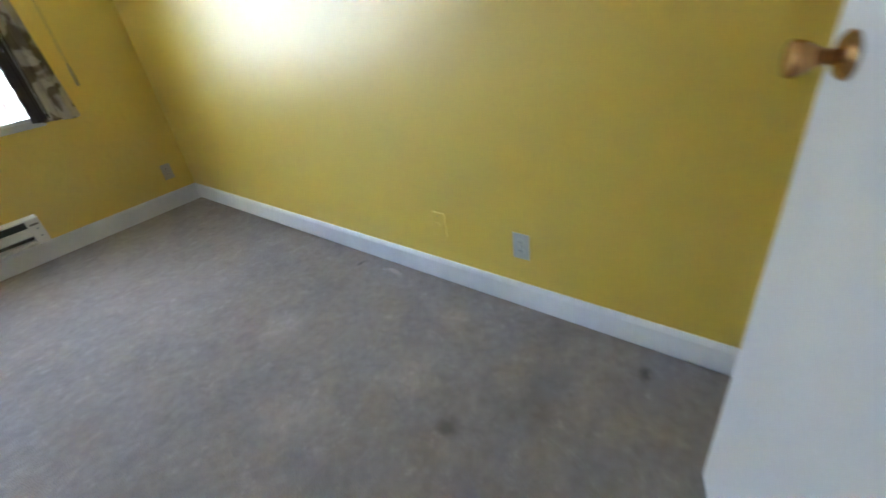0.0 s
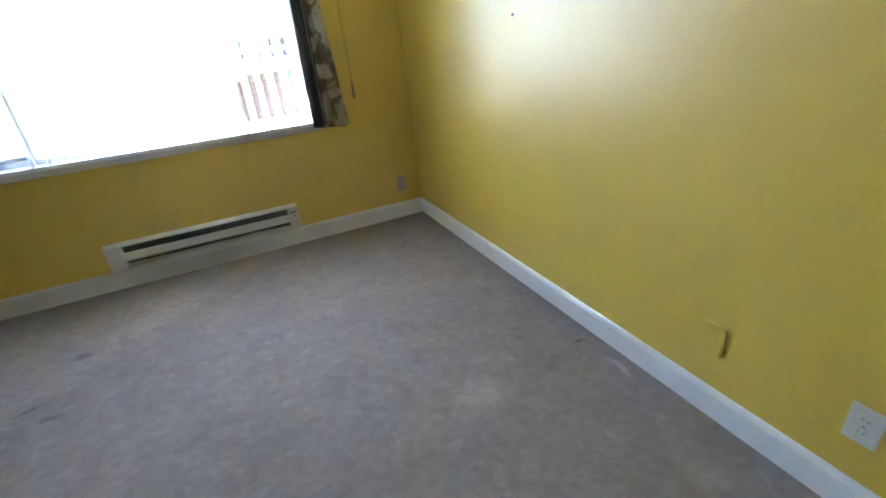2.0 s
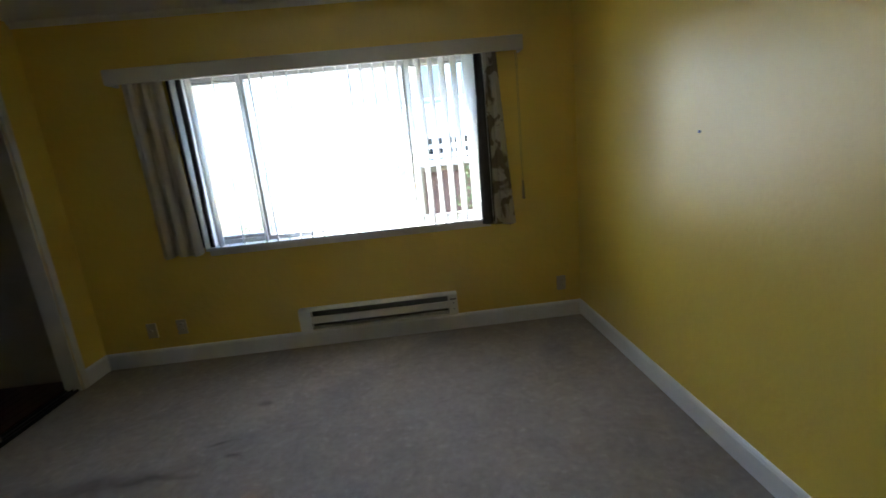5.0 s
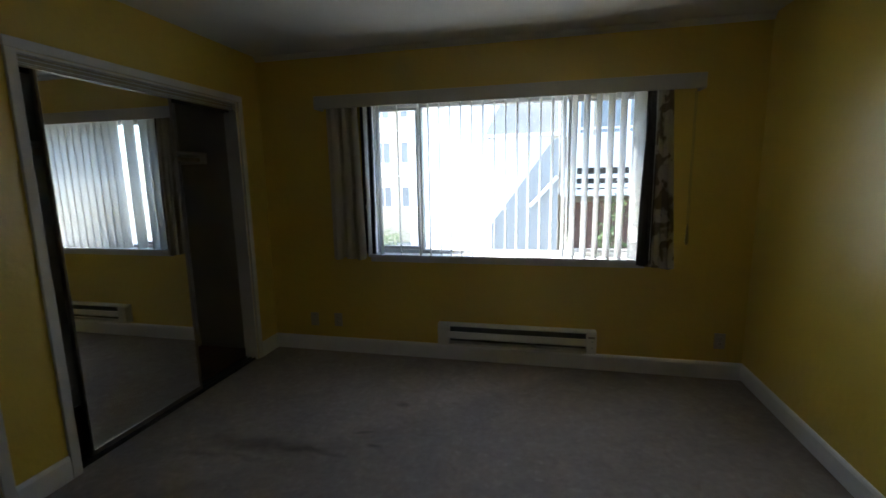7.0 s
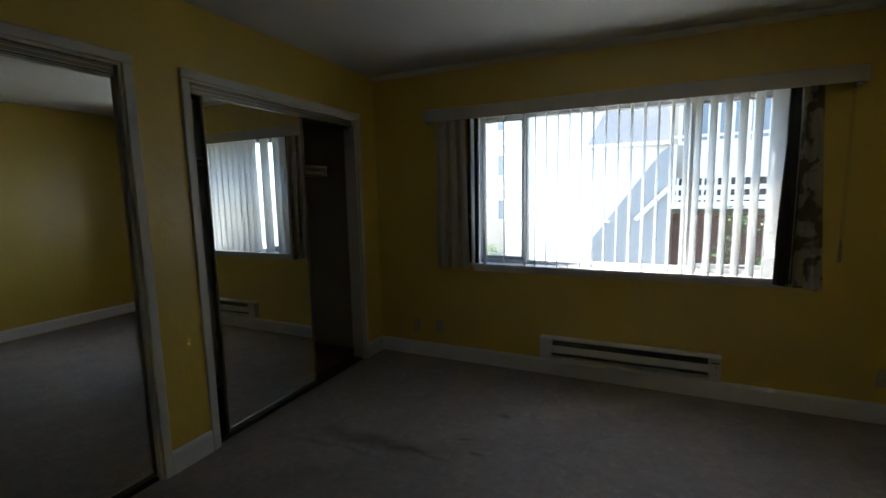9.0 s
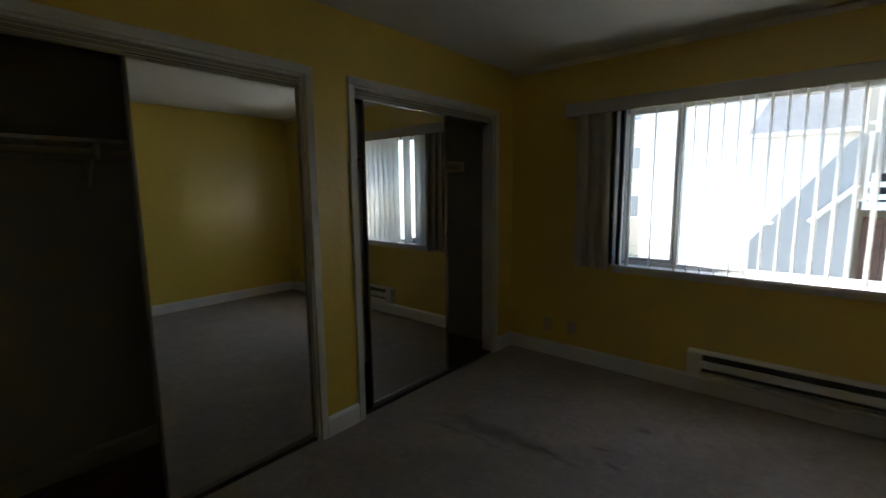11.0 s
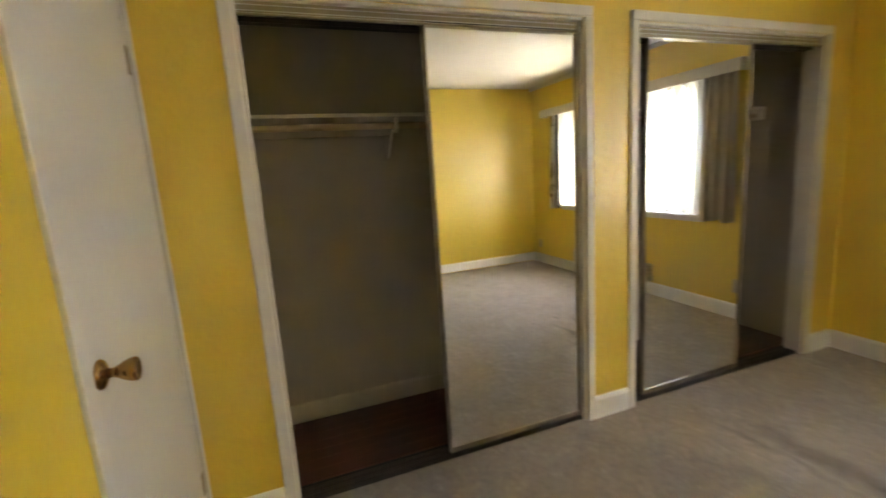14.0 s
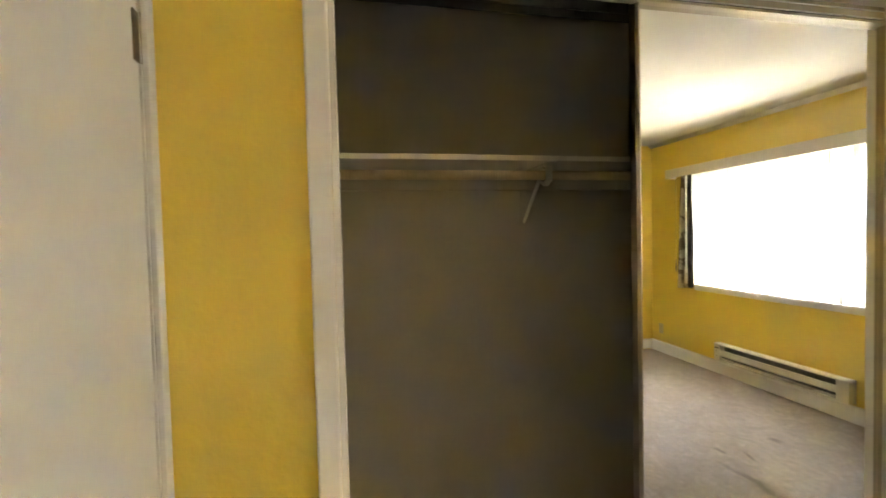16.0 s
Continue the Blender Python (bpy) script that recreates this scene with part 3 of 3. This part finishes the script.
# ---- baseboard heater ----
HX0, HX1, HZ0, HZ1 = 1.485, 2.69, 0.141, 0.315
heat = thing("baseboard_heater", ((HX0 + HX1) / 2, -0.035, HZ0), "cream enamelled electric heater above the baseboard", "heater")
part("back_plate", boxes((HX0, HX1, -0.012, -0.001, HZ0, HZ1 - 0.004)), M_HEAT, heat)
part("top_cover", extruded([(-0.001, HZ1), (-0.052, HZ1), (-0.066, HZ1 - 0.009), (-0.066, HZ1 - 0.016), (-0.062, HZ1 - 0.016), (-0.060, HZ1 - 0.010), (-0.05, HZ1 - 0.005), (-0.001, HZ1 - 0.005)], "x", HX0, HX1), M_HEAT, heat)
part("front_cover", extruded([(-0.060, HZ0 + 0.116), (-0.066, HZ0 + 0.113), (-0.070, HZ0 + 0.066), (-0.060, HZ0 + 0.056), (-0.056, HZ0 + 0.060)], "x", HX0 + 0.09, HX1 - 0.07), M_HEAT, heat)
part("bottom_lip", boxes((HX0, HX1, -0.064, -0.012, HZ0, HZ0 + 0.014), bevel=0.003), M_HEAT, heat)
part("end_cap", boxes((HX0, HX0 + 0.09, -0.069, -0.012, HZ0 + 0.014, HZ1 - 0.016), bevel=0.002), M_HEAT, heat)
cap = part("end_cap", boxes((HX1 - 0.07, HX1, -0.069, -0.012, HZ0 + 0.014, HZ1 - 0.016), bevel=0.002), M_HEAT, heat)
part("maker_plate", boxes((HX1 - 0.058, HX1 - 0.012, -0.0705, -0.069, HZ1 - 0.05, HZ1 - 0.038)), M_GREY, cap)
for z in (HZ0 + 0.05, HZ0 + 0.1):
    part("screw", tube(bmesh.new(), (HX1 - 0.03, -0.069, z), (HX1 - 0.03, -0.0715, z), 0.005, 10), M_FIN, cap)
part("element", tube(bmesh.new(), (HX0 + 0.09, -0.036, HZ0 + 0.07), (HX1 - 0.07, -0.036, HZ0 + 0.07), 0.008, 8), M_FIN, heat)
fins = bmesh.new()
for k in range(75):
    x = HX0 + 0.1 + k * 0.0138
    box(fins, x, x + 0.0008, -0.056, -0.016, HZ0 + 0.04, HZ0 + 0.1)
tagged(part("fin", fins, M_FIN, heat), kind="stuff")
# dark grey sheet behind the heater's slots
part("inner_back", boxes((HX0 + 0.09, HX1 - 0.07, -0.0145, -0.0122, HZ0 + 0.024, HZ1 - 0.006)), M_SLOTGREY, heat)


# ---- outlets and plates ----
def wall_plate(at, normal, mat, label, duplex, category="outlet"):
    """A cover plate; its local y points out of the wall."""
    rz = {"x-": 90, "y-": 180}[normal]
    o = thing("wall_outlet" if duplex else "wall_plate", at, label, category, rz=rz)
    deep = 0.006 if duplex else 0.009
    plate = part("plate", boxes((-0.036, 0.036, 0.0005, deep, -0.058, 0.058), bevel=0.002, seg=2), mat, o, local=True)
    if duplex:
        for z in (-0.02, 0.02):
            s = part("socket", turned([(0.0168, 0), (0.0168, 0.0022), (0.0155, 0.003)], pose(0, 0.006, z, rx=-90), 20), mat, o, local=True)
            part("slot", boxes((-0.0075, -0.0055, 0.0088, 0.0096, z - 0.002, z + 0.006), (0.0055, 0.0075, 0.0088, 0.0096, z - 0.002, z + 0.006)), M_DARK, s, local=True)
    else:
        part("jack", boxes((-0.008, 0.008, deep, deep + 0.0045, -0.006, 0.008), bevel=0.001), mat, o, local=True)
    part("screw", tube(bmesh.new(), (0, deep, 0 if duplex else 0.042), (0, deep + 0.0015, 0 if duplex else 0.042), 0.003, 8), M_FIN, plate, local=True)


wall_plate((EAST, -2.972, 0.305), "x-", M_PLATE, "ivory duplex outlet low on the yellow wall", True)
wall_plate((EAST, -2.557, 0.315), "x-", M_WALL, "wall plate painted over in the wall's yellow", False, "plate")
wall_plate((0.598, 0, 0.279), "y-", M_BROWN, "tan duplex outlet low beside the window", True)
wall_plate((0.379, 0, 0.274), "y-", M_BROWN, "tan cable plate low on the wall", False, "plate")
wall_plate((3.527, 0, 0.279), "y-", M_BROWN, "tan duplex outlet near the room corner", True)
nail = thing("wall_anchor", (EAST, -1.419, 1.365), "small dark screw anchor stuck in the wall", "anchor")
part("anchor", tube(bmesh.new(), (EAST, -1.419, 1.365), (EAST - 0.006, -1.419, 1.365), 0.006, 10), M_GREY, nail)


# ---- doors ----
def knob(parent, m, local):
    """A flared brass knob on a domed rose; m's z axis points out of the door."""
    rose = part("rose", turned([(0.033, 0), (0.033, 0.004), (0.028, 0.009), (0.016, 0.013), (0.012, 0.015)], m), M_BRASS, parent, "polished brass rose", local)
    part("knob", turned([(0.011, 0.013), (0.0105, 0.026), (0.014, 0.034), (0.021, 0.046), (0.0255, 0.058), (0.0265, 0.066), (0.024, 0.071), (0.018, 0.0705), (0.006, 0.067)], m), M_BRASS, rose, "flared polished brass knob", local)


def hinge(parent, x, y, z, local):
    h = part("hinge", boxes((x - 0.002, x + 0.026, y - 0.001, y + 0.0015, z - 0.045, z + 0.045)), M_HINGE, parent, "aged brass butt hinge", local)
    for k in range(5):
        part("knuckle", tube(bmesh.new(), (x - 0.003, y + 0.005, z - 0.045 + k * 0.018), (x - 0.003, y + 0.005, z - 0.0285 + k * 0.018), 0.006, 12), M_HINGE, h, "", local)
    part("pin", turned([(0.004, 0), (0.006, 0.003), (0.003, 0.008)], pose(x - 0.003, y + 0.005, z + 0.044), 10), M_HINGE, h, "", local)


d2 = tagged(thing("door_2", (DX0, SOUTH, 0.01), "closed white painted flush door with a brass knob", "door"), kind="structure")
part("leaf", boxes((DX0 + 0.0015, DX1 - 0.0015, SOUTH - 0.04, SOUTH - 0.004, 0.012, 2.03), bevel=0.002), M_DOOR, d2)
knob(d2, pose(DX1 - 0.07, SOUTH - 0.004, 1.008, rx=-90), False)
part("latch_plate", boxes((DX1 - 0.026, DX1 - 0.006, SOUTH - 0.0045, SOUTH - 0.0015, 0.965, 1.025), bevel=0.0008), M_TRACK, d2)
for z in (0.26, 1.808):
    hinge(d2, DX0 - 0.004, SOUTH - 0.0035, z, False)
structure("trim", boxes((DX1, DX1 + 0.05, SOUTH, SOUTH + 0.012, 0, 2.10), (0.002, DX0, SOUTH, SOUTH + 0.012, 0, 2.10), (DX0, DX1, SOUTH, SOUTH + 0.012, 2.035, 2.10), bevel=0.002), M_DOOR, "white painted casing round the closed door", "trim")
structure("trim", boxes((DX1, DX1 + 0.019, SOUTH - 0.119, SOUTH - 0.001, 0, 2.035), (DX0 - 0.019, DX0, SOUTH - 0.119, SOUTH - 0.001, 0, 2.035), (DX0, DX1, SOUTH - 0.119, SOUTH - 0.001, 2.035, 2.049), (DX0, DX1, SOUTH - 0.119, SOUTH - 0.05, 0, 2.035)), M_DOOR, "white painted jamb of the closed door", "trim")

d1 = tagged(thing("door_1", (2.546, -4.005, 0.0), "open white painted flush door with a brass knob", "door", rz=20.0), kind="structure")
part("leaf", boxes((0.0, 0.762, -0.035, 0.0, 0.012, 2.03), bevel=0.002), M_DOOR, d1, local=True)
knob(d1, pose(0.697, 0.0, 1.085, rx=-90), True)
part("latch_plate", boxes((0.7615, 0.7628, -0.03, -0.005, 1.03, 1.09)), M_HINGE, d1, local=True)
structure("trim", boxes((EX0 - 0.055, EX0, SOUTH2, SOUTH2 + 0.012, 0, 2.10), (EX0, EX1, SOUTH2, SOUTH2 + 0.012, 2.05, 2.10), bevel=0.002), M_DOOR, "white painted casing round the open doorway", "trim")

# ---- outside, seen through the blind ----
GROUND = -2.6
structure("ground", boxes((-400, 400, 0.5, 600, GROUND - 0.3, GROUND)), M_PAVE, "pale sunlit concrete yard", "ground")


def house(name, x0, x1, y0, y1, top, mat, label):
    h = thing(name, ((x0 + x1) / 2, (y0 + y1) / 2, GROUND), label, "building")
    part("wall", boxes((x0, x1, y0, y1, GROUND, top)), mat, h)
    return h


def far_window(h, x0, x1, z0, z1, y):
    w = part("window", boxes((x0 - 0.08, x1 + 0.08, y - 0.05, y - 0.002, z0 - 0.08, z0), (x0 - 0.08, x1 + 0.08, y - 0.05, y - 0.002, z1, z1 + 0.08), (x0 - 0.08, x0, y - 0.05, y - 0.002, z0, z1), (x1, x1 + 0.08, y - 0.05, y - 0.002, z0, z1), ((x0 + x1) / 2 - 0.03, (x0 + x1) / 2 + 0.03, y - 0.04, y - 0.002, z0, z1)), M_WHITEWOOD, h)
    part("pane", boxes((x0, x1, y - 0.02, y - 0.002, z0, z1)), M_PANE, w)


b1 = house("apartment_building", -13.0, -5.2, 24.0, 34.0, 9.0, M_CREAM, "cream stucco apartment building with rows of windows")
for z in (-0.3, 2.5, 5.3):
    for x in (-11.6, -9.9, -8.2, -6.5):
        far_window(b1, x, x + 0.95, z, z + 1.25, 24.0)
    part("ledge", boxes((-13.05, -5.15, 23.9, 23.999, z + 1.92, z + 2.02)), M_WHITEWOOD, b1)
part("roof", boxes((-13.3, -4.9, 23.7, 34.3, 9.0, 9.3)), M_ROOF, b1)

b2 = house("stucco_building", -3.3, 9.0, 15.0, 24.0, 9.5, M_STUCCO, "bright white sunlit stucco building with a flat roof")
part("roof", boxes((-3.5, 9.2, 14.8, 24.2, 9.5, 9.8)), M_WHITEWOOD, b2)

b3 = house("low_house", 0.75, 7.5, 10.0, 14.5, 2.66, M_STUCCO, "white stucco house with a grey shingle hip roof")
hip = bmesh.new()
v = [hip.verts.new(c) for c in ((0.62, 9.8, 2.66), (7.7, 9.8, 2.66), (7.7, 14.7, 2.66), (0.62, 14.7, 2.66), (1.4, 12.2, 5.0), (6.9, 12.2, 5.0))]
for f in ((0, 1, 5, 4), (1, 2, 5), (2, 3, 4, 5), (3, 0, 4), (3, 2, 1, 0)):
    hip.faces.new([v[k] for k in f])
part("roof", hip, M_ROOF, b3)
part("gutter", boxes((0.6, 7.72, 9.72, 9.8, 2.6, 2.68), bevel=0.01), M_WHITEWOOD, b3)

stair = thing("outside_stair", (1.9, 8.0, GROUND), "outside stair, its stucco side wall coloured grey for shade, with a white handrail", "staircase")
# this wall's grey colour stands in for shade on it
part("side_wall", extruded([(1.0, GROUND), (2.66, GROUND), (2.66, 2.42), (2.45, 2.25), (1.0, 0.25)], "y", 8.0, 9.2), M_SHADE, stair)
part("handrail", tube(tube(tube(bmesh.new(), (1.98, 7.93, 0.72), (2.64, 7.93, 1.45), 0.045, 8), (1.0, 7.93, 0.67), (1.4, 7.93, 0.67), 0.03, 8), (1.0, 7.93, GROUND), (1.0, 7.93, 0.69), 0.03, 8), M_WHITEWOOD, stair)

b4 = house("balcony_house", 2.72, 9.5, 9.4, 14.0, 6.0, M_CREAM, "cream apartment house with a white balcony")
for x in (2.95, 3.75, 4.5, 5.3):
    far_window(b4, x, x + 0.55, 2.6, 4.0, 9.4)
bal = part("balcony", boxes((2.72, 7.0, 8.0, 9.4, 0.98, 1.12)), M_WHITEWOOD, b4)
part("parapet", boxes((2.98, 7.0, 8.0, 8.08, 1.66, 2.42), (2.72, 2.78, 8.0, 8.06, 1.12, 2.42)), M_WHITEWOOD, bal)
part("beam", boxes((2.72, 7.0, 7.98, 8.06, 1.40, 1.50), (2.72, 7.0, 7.98, 8.06, 1.17, 1.27)), M_WHITEWOOD, bal)
# dark sheet behind the balusters in place of the shade under the balcony
part("shade_sheet", boxes((2.79, 7.0, 8.5, 8.52, 1.121, 1.66)), M_DARK, bal, "dark sheet standing in for the shade under the balcony parapet")
for k in range(17):
    part("baluster", boxes((2.80 + k * 0.25, 2.85 + k * 0.25, 8.0, 8.06, 1.12, 1.66)), M_WHITEWOOD, bal)
part("rail", boxes((2.72, 7.0, 8.0, 8.06, 2.56, 2.61)), M_WHITEWOOD, bal)
fence = thing("wood_fence", (4.7, 8.6, GROUND), "weathered redwood board fence under the balcony", "fence")
for k in range(24):
    part("board", boxes((2.78 + k * 0.16, 2.93 + k * 0.16, 8.6 + 0.01 * (k % 2), 8.63 + 0.01 * (k % 2), GROUND, 0.82 - 0.02 * (k % 3))), M_REDWOOD, fence)


def shrub(at, high, wide, n, seed, label):
    """A shrub: a forked stem and many small leaves in uneven clumps."""
    rng = random.Random(seed)
    s = thing("shrub", at, label, "shrub", "garden shrubs")
    x, y, z = at
    stem = tube(bmesh.new(), (x, y, z), (x, y, z + high * 0.6), 0.03, 8, 0.015)
    tips = []
    for k in range(7):
        a, h = k * 2.4 + rng.random(), high * rng.uniform(0.55, 0.95)
        tip = (x + wide * 0.7 * math.cos(a) * rng.uniform(0.4, 1), y + wide * 0.7 * math.sin(a) * rng.uniform(0.4, 1), z + h)
        tube(stem, (x, y, z + high * 0.3), tip, 0.012, 6, 0.004)
        tips.append(tip)
    part("stem", stem, M_BARK, s)
    verts, faces = [], []
    for k in range(n):
        t = tips[k % len(tips)]
        c = Vector(t) + Vector((rng.gauss(0, 0.18), rng.gauss(0, 0.18), rng.gauss(-0.05, 0.18))) * wide
        u, w = Vector((rng.gauss(0, 1), rng.gauss(0, 1), rng.gauss(0, 1))).normalized() * 0.06, Vector((rng.gauss(0, 1), rng.gauss(0, 1), rng.gauss(0, 1))).normalized() * 0.025
        i = len(verts)
        verts += [c - u, c + w, c + u, c - w]
        faces.append((i, i + 1, i + 2, i + 3))
    me = bpy.data.meshes.new("leaves")
    me.from_pydata([tuple(p) for p in verts], [], faces)
    me.materials.append(M_LEAF)
    leaves = new("leaves", me)
    leaves.parent = s
    leaves.matrix_parent_inverse = BASE[s].inverted()


shrub((4.15, 7.3, GROUND), 3.9, 0.8, 700, 4, "leafy green shrub in front of the wood fence")
shrub((-3.9, 13.0, GROUND), 1.6, 1.0, 700, 5, "green shrub in the sunlit yard")
shrub((-5.3, 17.0, GROUND), 1.5, 1.2, 700, 6, "green shrub in the sunlit yard")

# ---- closet floors, board by board ----
for lo, hi in ((-3.78, -1.98), (-1.88, -0.13)):
    cf = structure("closet_floor", boxes((BACK, -0.02, lo, hi, -0.2, 0.001)), M_DARK, "dark red-brown board floor in the closet", "floor")
    me = None
    for k in range(7):
        if me is None:
            ob = part("plank", boxes((0.0005, 0.0795, lo, hi, 0.0, 0.011), bevel=0.0015), M_BOARD)
            me = ob.data
        else:
            ob = new("plank", me)
        ob.parent = cf
        ob.location = (BACK + k * 0.08, 0, 0.001)
